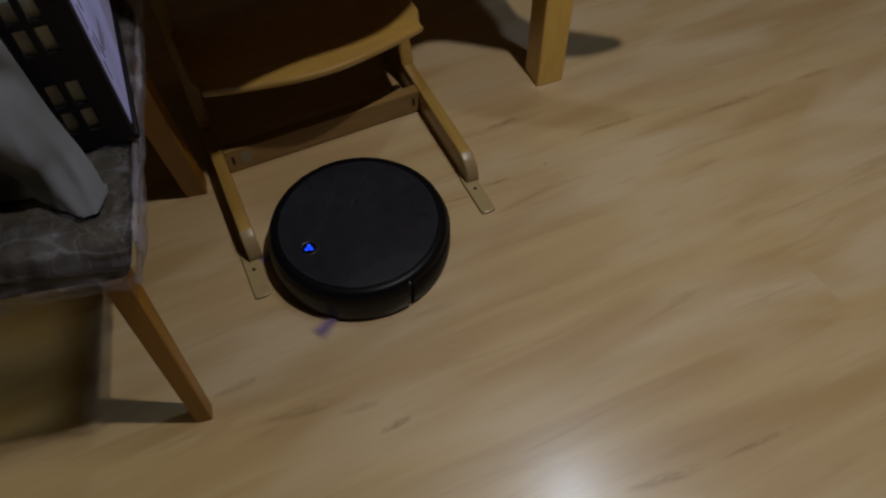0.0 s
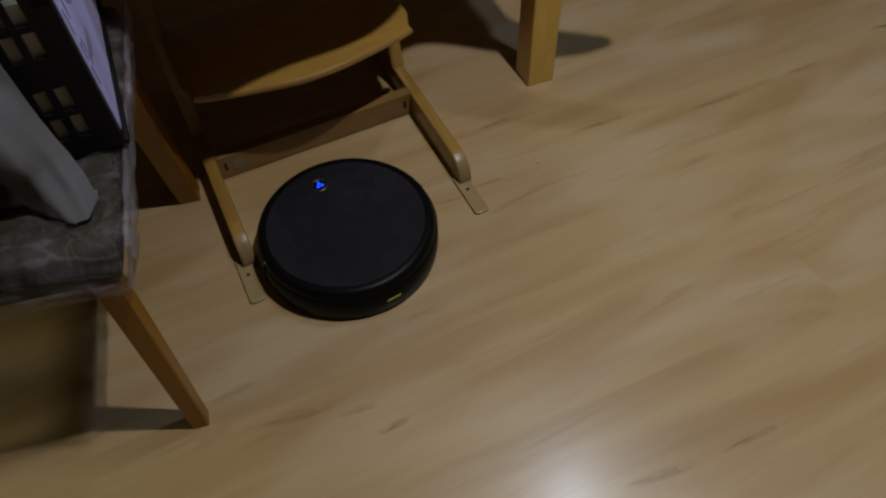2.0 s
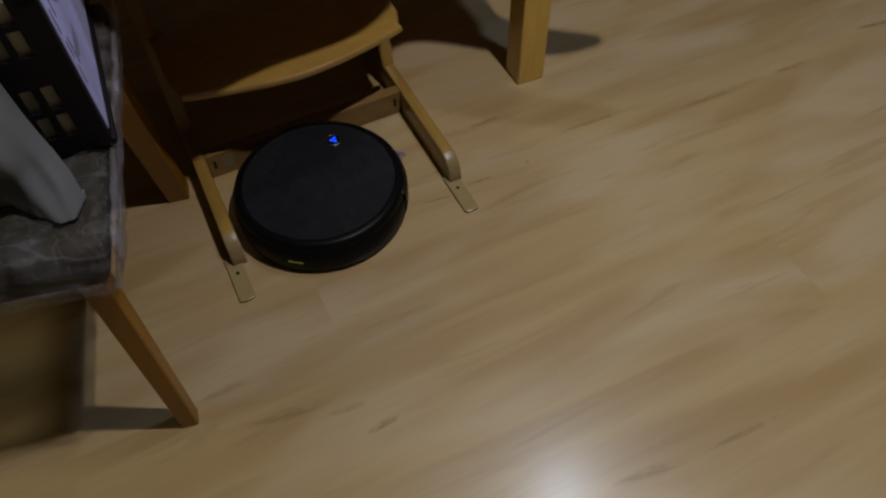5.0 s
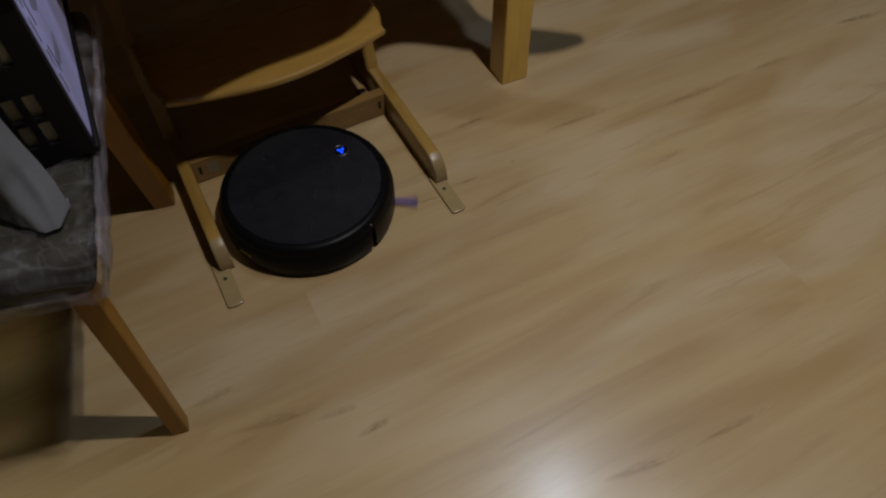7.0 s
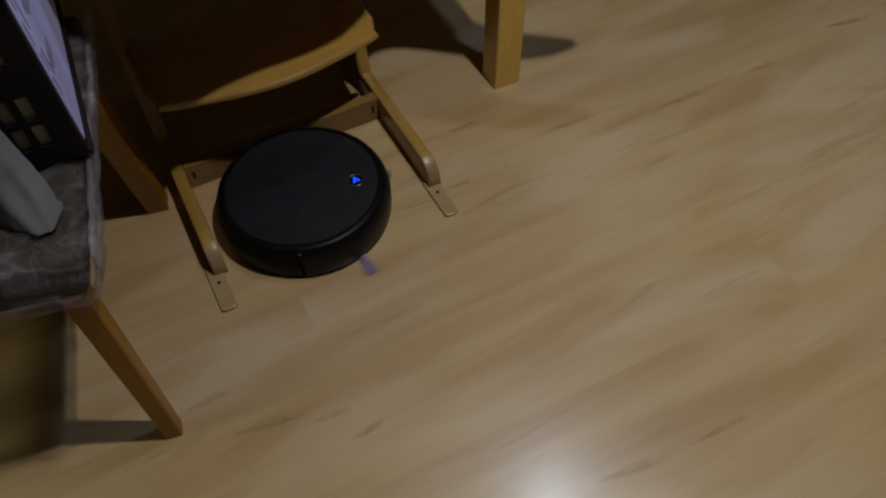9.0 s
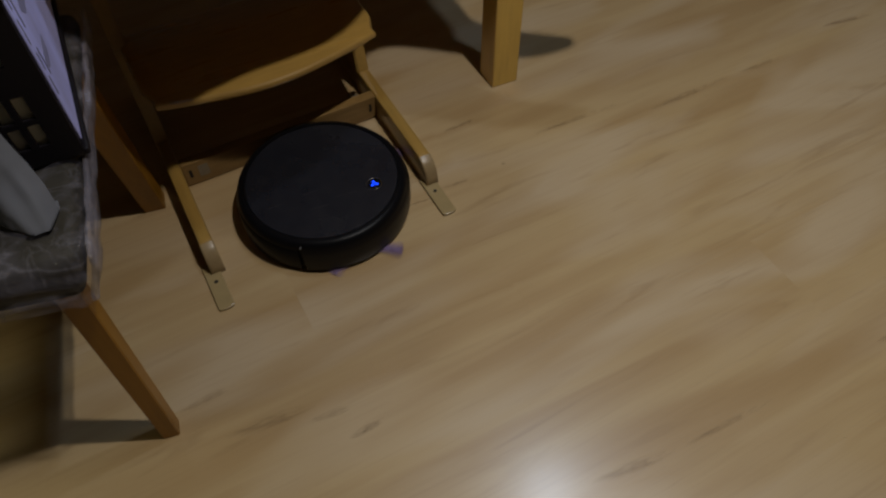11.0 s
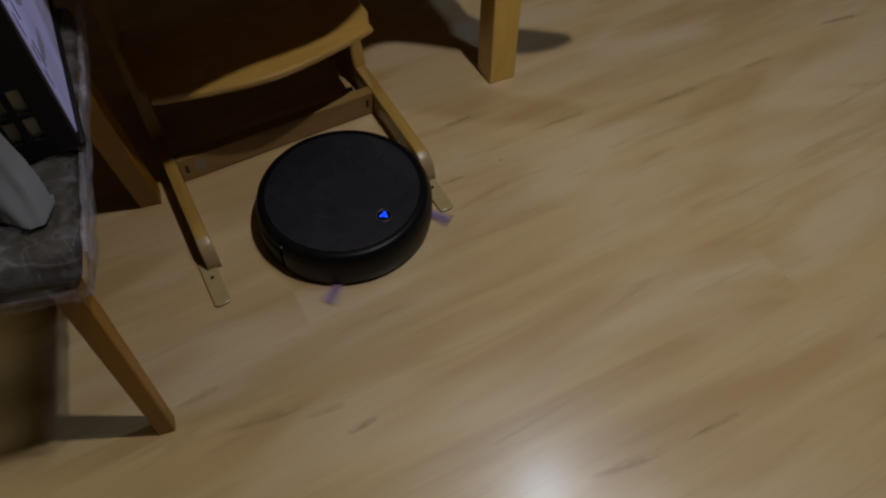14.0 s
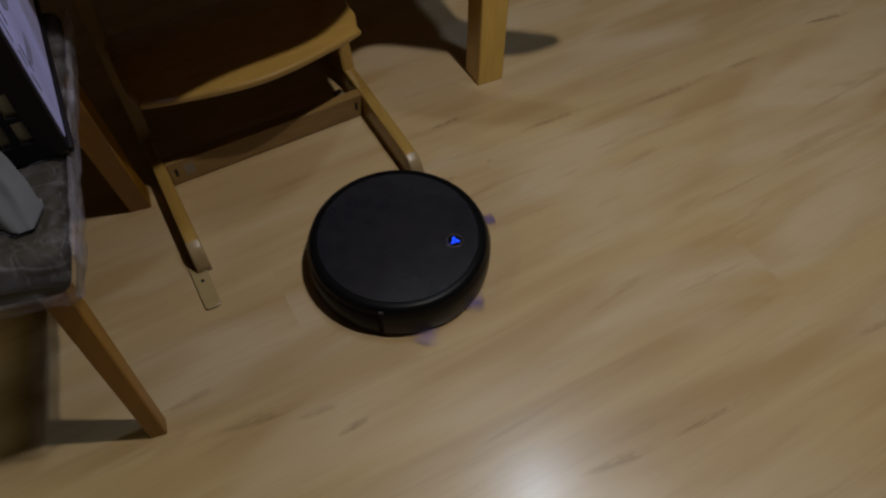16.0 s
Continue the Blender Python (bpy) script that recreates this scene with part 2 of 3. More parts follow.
# ---- ceiling lamp ----
def pendant_lamp(at, size, label, lean=0.0):
    t = thing("pendant_lamp", label, "lamp", pose(*at))
    k, up = size / 0.14, TOP - at[2]
    part("shade", lathe([(r * k, z) for r, z in [(0.015, 0.10), (0.05, 0.085), (0.12, 0.02), (0.125, 0.0), (0.122, 0.0), (0.115, 0.02), (0.048, 0.08), (0.0, 0.085)]], 48),
         SHELL, t, "plain metal shade", pose(0, 0, 0, 0, -lean, 0))
    part("cord", lathe([(0, 0.05), (0.004, 0.05), (0.004, up), (0, up)], 10), DARK, t)
    part("socket", lathe([(0, 0.05), (0.02, 0.05), (0.024, 0.1), (0.012, 0.13), (0, 0.13)], 24), DARK, t)


pendant_lamp(LAMP, 0.10, "warm white pendant lamp hanging from the ceiling, switched on", 16.0)
pendant_lamp(SPARE, 0.07, "small cool white pendant lamp hanging from the ceiling, switched on")
pendant_lamp(KITCHEN, 0.36, "wide yellowish pendant lamp hanging from the ceiling, switched on")


# ---- high chair ----
CX = 0.241
HALF = 0.219


RUNNER_END = [(0.0800, 0.0), (0.0775, 0.010), (0.0785, 0.020), (0.0815, 0.030), (0.0865, 0.039), (0.0935, 0.047), (0.102, 0.0525), (0.111, 0.0560), (0.121, 0.0575)]


def end_cap():
    """A thin cap over the runner's rounded end."""
    bm = bmesh.new()
    pts = [(y - 0.0007, z + 0.0004 * (z > 0)) for y, z in RUNNER_END[:-1]] + [(0.111, 0.0)]
    f = bm.faces.new([bm.verts.new((-0.0129, y, z)) for y, z in pts])
    up = bmesh.ops.extrude_face_region(bm, geom=[f])
    for v in up["geom"]:
        if isinstance(v, bmesh.types.BMVert):
            v.co.x = 0.0129
    bmesh.ops.recalc_face_normals(bm, faces=bm.faces[:])
    rims = [e for e in bm.edges if abs(e.verts[0].co.x - e.verts[1].co.x) < 1e-6 and max(e.verts[0].co.z, e.verts[1].co.z) > 0.015 and min(e.verts[0].co.z, e.verts[1].co.z) > 0.005]
    bmesh.ops.bevel(bm, geom=rims, offset=0.0035, segments=3, affect="EDGES", profile=0.5)
    return bm


def runner():
    w = 0.0122
    prof = RUNNER_END + [(0.16, 0.058), (0.58, 0.060), (0.60, 0.05), (0.605, 0.03), (0.60, 0.0)]
    bm = bmesh.new()
    f = bm.faces.new([bm.verts.new((-w, y, z)) for y, z in prof])
    up = bmesh.ops.extrude_face_region(bm, geom=[f])
    for v in up["geom"]:
        if isinstance(v, bmesh.types.BMVert):
            v.co.x = w
    bmesh.ops.recalc_face_normals(bm, faces=bm.faces[:])
    rims = [e for e in bm.edges if abs(e.verts[0].co.x - e.verts[1].co.x) < 1e-6 and max(e.verts[0].co.z, e.verts[1].co.z) > 0.02]
    bmesh.ops.bevel(bm, geom=rims, offset=0.004, segments=2, affect="EDGES", profile=0.5)
    return bm


def glide():
    pts = [(-0.0145, 0.100), (-0.0145, 0.004), (-0.012, 0.001), (-0.005, -0.001), (0.005, -0.001), (0.012, 0.001), (0.0145, 0.004), (0.0145, 0.100)]
    return outline(pts, 0.0, 0.0055, 0.0015)


def footboard(depth, bulge, half, thick):
    """A bentwood board whose front rim bows out and whose front corners spread past the uprights."""
    pts = []
    for k in range(25):
        u = -1 + 2 * k / 24
        pts.append((half * u, -bulge * (0.5 * (1 - u * u) + 0.25 * (1 + math.cos(math.pi * u))) + 0.006 * (abs(u) ** 8)))
    pts += [(half - 0.001, 0.020), (half + 0.012, 0.055), (half + 0.016, depth), (-half - 0.016, depth), (-half - 0.012, 0.055), (-half + 0.001, 0.020)]
    return outline(pts, -thick, 0.0, thick * 0.42, 3)


def high_chair():
    t = thing("high_chair", "varnished beech high chair with bowed foot board beside the table", "high chair", pose(CX, 0, 0))
    for s in (-1, 1):
        part("runner", runner(), BEECH, t, "varnished floor runner with rounded end", pose(s * HALF, 0, 0), sharp=30)
        part("end_cap", end_cap(), CAP, t, "scuffed plastic cap on the runner's end", pose(s * HALF, 0, 0), sharp=32)
        g = part("glide", glide(), GLIDE, t, "clouded plastic glide plate", pose(s * HALF - 0.008 + s * 0.003, -0.003, 0.0005))
        part("screw", lathe([(0, 0.0015), (0.003, 0.0012), (0.0036, 0), (0, 0)], 14), DARK, g, "dark screw head", pose(0, 0.062, 0.0055))
        lean = 0.28
        bm = swept([[(-0.013, 0.375 + lean * z, z), (0.013, 0.375 + lean * z, z), (0.013, 0.465 + lean * z, z), (-0.013, 0.465 + lean * z, z)]
                    for z in (0.055, 0.66)])
        bmesh.ops.bevel(bm, geom=bm.edges[:], offset=0.003, segments=2, affect="EDGES")
        part("upright", bm, BEECH, t, "", pose(s * HALF, 0, 0))
    bar = part("crossbar", box(-HALF + 0.0122, HALF - 0.0122, 0.308, 0.330, 0.002, 0.058, 0.002), WORN_SHADED, t, "worn beech crossbar, darkened for the foot board's shade")
    for s in (-1, 1):
        part("slot", box(-0.003, 0.003, -0.0006, 0.001, -0.010, 0.010, 0.0004, 1), DARK, bar, "dark slotted hole", pose(s * (HALF - 0.026), 0.308, 0.032))
    part("sticker", box(-0.010, 0.010, -0.0006, 0.001, -0.014, 0.014), STICKER, bar, "rubbed-off white sticker", pose(-HALF + 0.052, 0.308, 0.032))
    part("bracket", box(-0.009, 0.009, -0.009, 0.009, 0.0, 0.022, 0.003), STICKER, t, "pale plastic bracket", pose(HALF - 0.050, 0.3395, 0.035))
    part("foot_board", footboard(0.22, 0.033, 0.205, 0.017), BEECH_X, t, "bowed varnished foot board", pose(0, 0.259, 0.250))
    part("seat", footboard(0.24, 0.020, 0.205, 0.016), BEECH_X, t, "", pose(0, SEAT_Y, SEAT_Z))
    return t


SEAT_Y, SEAT_Z = 0.320, 0.48
high_chair()


# ---- dining table ----
def dining_table():
    t = thing("dining_table", "lacquered pine dining table with thick square legs", "table", pose(0, 0, 0))
    w = 0.062
    for x, y, turn in ((0.709, 0.267, -4), (-1.06, 0.287, 0), (0.716, 1.16, 0), (-1.06, 1.16, 0)):
        part("leg", box(0, w, 0, w, 0.0, 0.70, 0.003), PINE, t, "square lacquered pine leg", pose(x, y, 0, 0, 0, turn))
    # Unseen top: its edge is shaped to cast shadows that fit the camera's view.
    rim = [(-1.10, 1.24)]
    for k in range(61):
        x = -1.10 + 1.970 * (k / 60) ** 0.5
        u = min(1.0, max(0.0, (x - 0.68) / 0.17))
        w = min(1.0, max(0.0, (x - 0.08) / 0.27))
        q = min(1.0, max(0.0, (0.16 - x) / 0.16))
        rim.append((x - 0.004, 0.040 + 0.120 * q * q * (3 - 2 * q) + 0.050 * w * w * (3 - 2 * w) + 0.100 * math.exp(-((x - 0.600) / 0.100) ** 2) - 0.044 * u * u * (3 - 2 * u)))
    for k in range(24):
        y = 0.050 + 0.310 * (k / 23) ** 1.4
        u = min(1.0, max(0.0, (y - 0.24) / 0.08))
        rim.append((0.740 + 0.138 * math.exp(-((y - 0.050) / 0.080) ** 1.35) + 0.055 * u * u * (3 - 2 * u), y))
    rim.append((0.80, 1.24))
    part("tabletop", outline(rim, 0.70, 0.735), PINE, t, "unseen pine top, edge shaped to cast the fitted shadows")
    part("apron", box(-0.995, 0.71, 0.345, 0.367, 0.62, 0.70, 0.003), PINE, t)
    return t


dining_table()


# ---- upholstered chair with wrapped seat ----
SEAT_TURN = -11.0
SEAT_AT = (-0.118, -0.183)


def taper_leg(w0, w1, h, dx, dy):
    """A square leg, w0 wide at the foot and w1 at the top, whose top stands dx, dy off its foot."""
    bm = swept([[(dx * k - w / 2, dy * k - w / 2, h * k), (dx * k + w / 2, dy * k - w / 2, h * k), (dx * k + w / 2, dy * k + w / 2, h * k),
                 (dx * k - w / 2, dy * k + w / 2, h * k)] for k, w in ((0, w0), (1, w1))])
    bmesh.ops.bevel(bm, geom=bm.edges[:], offset=0.002, segments=1, affect="EDGES")
    return bm


def puckered(bm, amount, size, seed):
    for v in bm.verts:
        p = v.co * size + Vector((seed, seed * 0.7, 0))
        v.co += Vector((noise.noise(p), noise.noise(p + Vector((9, 0, 0))), noise.noise(p + Vector((0, 9, 0))))) * amount
    return bm


def padded(x0, x1, y0, y1, z0, z1, r, cuts):
    bm = box(x0, x1, y0, y1, z0, z1, r, 4)
    bmesh.ops.subdivide_edges(bm, edges=[e for e in bm.edges if e.calc_length() > 0.03], cuts=cuts, use_grid_fill=True)
    return bm


def wrapped_chair():
    t = thing("chair", "upholstered chair with a grey seat wrapped in clear plastic film", "chair", pose(*SEAT_AT, 0, 0, 0, SEAT_TURN))
    a, low, high = 0.46, 0.385, 0.457

    def spread(bm, by, tuck):
        for v in bm.verts:
            k = max(0.0, min(1.0, (v.co.z - low) / 0.045)) * max(0.0, 1 + v.co.x / a)
            v.co.x += by * k
            if v.co.y < 0.012:
                v.co.y -= tuck * max(0.0, math.sin(150 * v.co.z + 14 * v.co.x + 2.2 * noise.noise(Vector((v.co.x * 6, 1, v.co.z * 9)))))
        return bm

    part("seat", spread(puckered(padded(-a, 0, 0, a, low, high, 0.014, 14), 0.003, 14, 3), 0.018, 0.003), FABRIC, t, "olive-grey padded seat", sharp=60)
    part("film_wrap", spread(puckered(padded(-a - 0.008, 0.008, -0.008, a + 0.008, low - 0.008, high + 0.004, 0.014, 26), 0.008, 26, 8), 0.020, 0.008), FILM, t,
         "crinkled clear plastic film", sharp=60)
    # Added layer over the wrap; its cloudiness stands in for light on this side.
    part("film_side", spread(puckered(padded(0.006, 0.013, -0.006, a, low - 0.006, high - 0.002, 0.003, 20), 0.006, 30, 5), 0.020, 0.0), SIDE_FILM, t,
         "added cloudy film layer, lightens the side facing the lamp", sharp=60)
    part("film_hem", puckered(padded(-a, -0.004, -0.009, -0.002, low - 0.004, low + 0.012, 0.003, 24), 0.006, 30, 2), FILM, t, "bunched hem of the film")
    for x, y, lean, foot in ((-0.022, 0.006, 0.018, 0.026), (-a + 0.03, 0.006, 0.018, 0.026), (-0.012, a + 0.030, -0.085, 0.040), (-a + 0.03, a + 0.030, -0.085, 0.040)):
        part("leg", taper_leg(foot, foot + 0.005, 0.388, -0.008 if lean < 0 else -0.001, lean), CHERRY, t, "tapered reddish-brown wooden leg", pose(x, y, 0), smooth=False)
    return t


wrapped_chair()


# ---- crate and cloth on the seat ----
def crate():
    t = thing("crate", "black slotted plastic crate with lavender printed side, on the chair", "crate",
              pose(CRATE_AT[0], CRATE_AT[1], 0.461, 0, 0, CRATE_TURN))
    w, d, h, k = 0.26, 0.44, 0.235, 0.004
    cols, rows = 10, 4
    # front: a plate with slots left open, made of strips and bars
    edge = 0.024
    pitch = (w - 2 * edge) / cols
    lo = 0.030
    heights = []
    z = lo
    for r in range(rows):
        heights.append((z, z + 0.032))
        z += 0.032 + (0.007 if r % 2 == 0 else 0.038)
    bm = bmesh.new()

    def slab(x0, x1, z0, z1):
        vs = [bm.verts.new((x, y, zz)) for y in (0, k) for x, zz in ((x0, z0), (x1, z0), (x1, z1), (x0, z1))]
        for f in ((0, 1, 2, 3), (7, 6, 5, 4), (0, 4, 5, 1), (1, 5, 6, 2), (2, 6, 7, 3), (3, 7, 4, 0)):
            bm.faces.new([vs[i] for i in f])

    slab(-w, -w + edge, 0.008, h)
    slab(-edge, 0, 0.008, h)
    levels = [0.008] + [v for pair in heights for v in pair] + [h]
    for z0, z1 in zip(levels[0::2], levels[1::2]):
        slab(-w + edge, -edge, z0, z1)
    for z0, z1 in heights:
        for c in range(cols + 1):
            x = -w + edge + pitch * c
            slab(max(x - 0.0037, -w + edge), min(x + 0.0037, -edge), z0, z1)
    bmesh.ops.recalc_face_normals(bm, faces=bm.faces[:])
    part("front_grid", bm, CRATE, t, "slotted black side", smooth=False)
    part("base", box(-w, 0, 0, d, 0.0, 0.012, 0.005), CRATE, t)
    part("side_panel", box(-0.004, 0, 0.004, d, 0.012, h, 0.001), CRATE, t)
    part("side_panel", box(-w, -w + 0.004, 0.004, d, 0.012, h, 0.001), CRATE, t)
    part("back_panel", box(-w + 0.004, -0.004, d - 0.004, d, 0.012, h, 0.001), CRATE, t)
    part("rim", box(-0.008, 0.010, -0.006, d + 0.006, h - 0.02, h, 0.003), CRATE, t)
    part("foot_rim", box(-0.002, 0.006, 0.0, d, 0.0, 0.010, 0.003), CRATE, t)
    sheet = part("printed_sheet", box(0.0005, 0.002, 0.012, d - 0.02, 0.016, h - 0.021), PAPER, t, "lavender printed sheet")
    for z0, z1, y0 in ((0.075, 0.100, 0.022), (0.108, 0.130, 0.024), (0.142, 0.172, 0.022), (0.182, 0.212, 0.025), (0.090, 0.125, 0.040), (0.150, 0.185, 0.042)):
        part("printed_line", box(0.0020, 0.0024, y0, y0 + 0.0035, z0, z1), INK, sheet, "dark line of unreadable print")
    for y, z, long, high in ((0.075, 0.095, 0.055, 0.024), (0.115, 0.150, 0.085, 0.034), (0.200, 0.120, 0.080, 0.040), (0.170, 0.200, 0.090, 0.026)):
        shape = [(long / 2 * math.cos(q) * (1 + 0.18 * math.sin(3 * q)), high / 2 * math.sin(q) * (1 + 0.2 * math.cos(2 * q))) for q in [2 * math.pi * i / 24 for i in range(24)]]
        part("printed_patch", outline(shape, 0.0, 0.0004), TINT, sheet, "grey-blue printed patch", pose(0.0020, y, z, 90, 0, 90))
    part("inner_box", puckered(padded(-w + 0.008, -0.008, 0.0075, d - 0.01, 0.014, h - 0.03, 0.01, 5), 0.0015, 20, 5), LINER, t, "pale grey carton inside")
    return t


CRATE_AT, CRATE_TURN = (-0.058, -0.046), -3.8
crate()


def grey_cloth():
    """A cotton garment hung over the crate's front rim, its foot slumped forward on the seat."""
    bm = bmesh.new()
    across, down = 70, 60
    drop = [(-0.030, 0.6995), (-0.044, 0.704), (-0.060, 0.697), (-0.074, 0.668), (-0.084, 0.62), (-0.090, 0.56), (-0.100, 0.51), (-0.116, 0.482), (-0.126, 0.466), (-0.118, 0.4635)]
    ys, zs = [p[0] for p in drop], [p[1] for p in drop]
    where = np.linspace(0, 1, len(drop))
    grid = []
    for j in range(down + 1):
        v = j / down
        y, z = float(np.interp(v, where, ys)), float(np.interp(v, where, zs))
        slack = min(1.0, max(0.0, (v - 0.2) / 0.25)) * min(1.0, (1.0 - v) / 0.12)
        row = []
        for i in range(across + 1):
            u = i / across
            x = -0.104 - 0.16 * max(0.0, z - 0.49) - 0.30 * u - 0.004 * math.sin(26 * z)
            edge = min(1.0, u / 0.05)
            near = -0.052 + (y + 0.052) * (1 - 0.62 * min(1.0, u / 0.4)) if y < -0.052 else y
            fold = 0.017 * math.sin(34 * (x + 0.75 * z) + 2.5 * noise.noise(Vector((x * 7, 0, z * 6))))
            fold += 0.010 * math.sin(13 * (x - 1.1 * z) + 1.0) + 0.014 * noise.noise(Vector((x * 17, 3, z * 12)))
            fold += 0.010 * (1 - 2 * abs(noise.noise(Vector((x * 26, 5, z * 17 + x * 14)))))
            lift = 0.012 * slack * noise.noise(Vector((x * 12, 8, v * 3))) + 0.018 * u * slack * (v > 0.6)
            row.append(bm.verts.new((x, near - slack * (0.010 + fold) * (0.25 + 0.75 * edge) + 0.012 * (1 - edge), max(z + lift, 0.4625))))
        grid.append(row)
    for j in range(down):
        for i in range(across):
            bm.faces.new((grid[j][i], grid[j][i + 1], grid[j + 1][i + 1], grid[j + 1][i]))
    bmesh.ops.recalc_face_normals(bm, faces=bm.faces[:])
    bmesh.ops.solidify(bm, geom=bm.faces[:], thickness=0.003)
    ob = part("cloth", bm, CLOTH, None, "", None, sharp=80)
    return tagged(ob, "crumpled grey cotton cloth hung over the black crate's front", "cloth")


grey_cloth()


# ---- robot vacuum ----
R = 0.163


def robot_vacuum():
    t = thing("robot_vacuum", "round black robot vacuum with dark grey lid and blue light", "robot vacuum")
    prof = [(0, 0.012), (0.150, 0.012), (0.157, 0.016), (0.1585, 0.064), (0.1565, 0.071), (0.1525, 0.0760), (0.1470, 0.0777), (0.1420, 0.0779), (0.1415, 0.0745), (0, 0.0745)]
    part("body", lathe(prof, 120), GLOSS, t, "black glossy shell", sharp=50)
    part("lid", lathe([(0, 0.0779), (0.1390, 0.0779), (0.1408, 0.0777), (0.1408, 0.073), (0, 0.073)], 120), LID, t, "smooth dark grey lid", sharp=50)
    bump = [(0.156, 0.008), (R - 0.0015, 0.010), (R, 0.022), (R, 0.053), (R - 0.002, 0.060), (0.158, 0.065)]
    part("bumper", lathe(bump, 80, -88, 88), MATT, t, "matt black front bumper", sharp=50)
    part("rear_shell", lathe([(0.155, 0.008), (R - 0.0025, 0.010), (R - 0.001, 0.022), (R - 0.001, 0.056), (0.157, 0.062)], 80, 91, 269), GLOSS, t, sharp=50)
    for s in (-1, 1):
        part("seam_clip", box(-0.002, 0.002, -0.0010, 0.0010, 0.066, 0.071, 0.0004), SEAM, t, "pale clip at the bumper's end",
             pose(0, 0, 0, 0, 0, s * 89.5) @ pose(0.1575, 0, 0))
        part("wheel", lathe([(0, -0.009), (0.027, -0.009), (0.030, -0.006), (0.030, 0.006), (0.027, 0.009), (0, 0.009)], 28), MATT, t, "",
             pose(0, s * 0.11, 0.030, 90))
    part("caster", lathe([(0, -0.006), (0.011, -0.006), (0.0125, 0.0), (0.011, 0.006), (0, 0.006)], 20), MATT, t, "", pose(0.10, 0, 0.0125, 90))
    button = part("button", outline([(0.100 + 0.0135 * math.cos(a) * (1 + 0.12 * math.cos(3 * a)), 0.0135 * math.sin(a) * (1 + 0.12 * math.cos(3 * a)))
                                     for a in [2 * math.pi * k / 24 for k in range(24)]], 0.0770, 0.0782, 0.0004, 1), GLOSS, t, "glossy start button")
    ring = [(0.0138 + 0.0010 * math.cos(a), 0.0781 + 0.0010 * math.sin(a)) for a in [2 * math.pi * k / 10 for k in range(11)]]
    part("ring", lathe(ring, 40), CHROME, button, "thin bright ring", pose(0.100, 0, 0))
    for a in (0, 120, 240):
        part("light", outline([(0.0036 * math.cos(2 * math.pi * k / 12), 0.0026 * math.sin(2 * math.pi * k / 12)) for k in range(12)], 0, 0.0006), BLUE, button,
             "glowing blue light", pose(0.100, 0, 0.0782) @ pose(0, 0, 0, 0, 0, a) @ pose(0.0045, 0, 0))
    for x0, y0, x1, y1, wide in ((0.035, -0.0435, 0.071, -0.022, 0.0010), (-0.078, -0.089, -0.053, -0.0705, 0.0012), (0.001, -0.077, 0.029, -0.061, 0.0016), (-0.023, -0.047, 0.001, -0.030, 0.0012)):
        part("lid_line", box(-math.hypot(x1 - x0, y1 - y0) / 2, math.hypot(x1 - x0, y1 - y0) / 2, -wide / 2, wide / 2, -0.0002, 0.00012), PALE_LINE, t, "thin pale line on the lid",
             pose((x0 + x1) / 2, (y0 + y1) / 2, 0.0779, 0, 0, math.degrees(math.atan2(y1 - y0, x1 - x0))))
    part("sticker", box(-0.0006, 0.001, -0.013, 0.013, -0.0022, 0.0022), LIME, t, "lime-yellow sticker", pose(-R + 0.0008, 0, 0.036))
    return t


def side_brush(parent, x, y):
    """A three-armed side brush with violet bristle tufts; it spins on its hub under the shell's front."""
    b = part("side_brush", lathe([(0, 0.006), (0.010, 0.006), (0.013, 0.009), (0.012, 0.0118), (0, 0.0118)], 20), MATT, parent, "spinning violet side brush")
    for a in (0, 120, 240):
        bm = bmesh.new()
        rng = random.Random(a)
        for k in range(26):
            spread = rng.uniform(-1, 1)
            y0, y1 = spread * 0.003, spread * 0.011 + rng.uniform(-0.002, 0.002)
            z0, z1 = 0.0085 + rng.uniform(-0.001, 0.001), 0.003 + rng.uniform(-0.0015, 0.002)
            x1 = 0.076 + rng.uniform(-0.006, 0.004)
            w = 0.0006
            sec = [[(xx, yy - w, zz - w), (xx, yy + w, zz - w), (xx, yy + w, zz + w), (xx, yy - w, zz + w)]
                   for xx, yy, zz in ((0.010, y0, z0), (0.045, (y0 + y1) / 2, (z0 * 0.6 + z1 * 0.4)), (x1, y1, max(z1, 0.0015)))]
            loops = [[bm.verts.new(p) for p in s] for s in sec]
            for p, q in zip(loops, loops[1:]):
                for i in range(4):
                    bm.faces.new((p[i], p[(i + 1) % 4], q[(i + 1) % 4], q[i]))
        part("tuft", bm, BRISTLE, b, "violet bristles", pose(0, 0, 0, 0, 0, a))
    b.location = (x, y, 0)
    return b


robot = robot_vacuum()
HUB = (0.088, 0.092)
brush_left = side_brush(robot, HUB[0], HUB[1])
brush_right = side_brush(robot, HUB[0], -HUB[1])


# ---- planks ----
def planks():
    wide, long, gap = 0.180, 1.285, 0.00002
    rng = random.Random(7)
    meshes = {}
    for j in range(35):
        y = Y0 + (j + 0.5) * wide
        x = X0 - rng.uniform(0.1, long - 0.1)
        while x < X1 - 0.01:
            a, b = max(x, X0), min(x + long, X1)
            key = round(b - a, 4)
            half = (b - a) / 2
            if key not in meshes:
                ob = part("plank", box(-half + gap, half - gap, -wide / 2 + gap, wide / 2 - gap, -0.006, 0.0), OAK, floor, smooth=False)
                meshes[key] = ob.data
            else:
                ob = new("plank", meshes[key])
                ob.parent = floor
            ob.matrix_basis = pose((a + b) / 2, y, 0)
            x += long


planks()


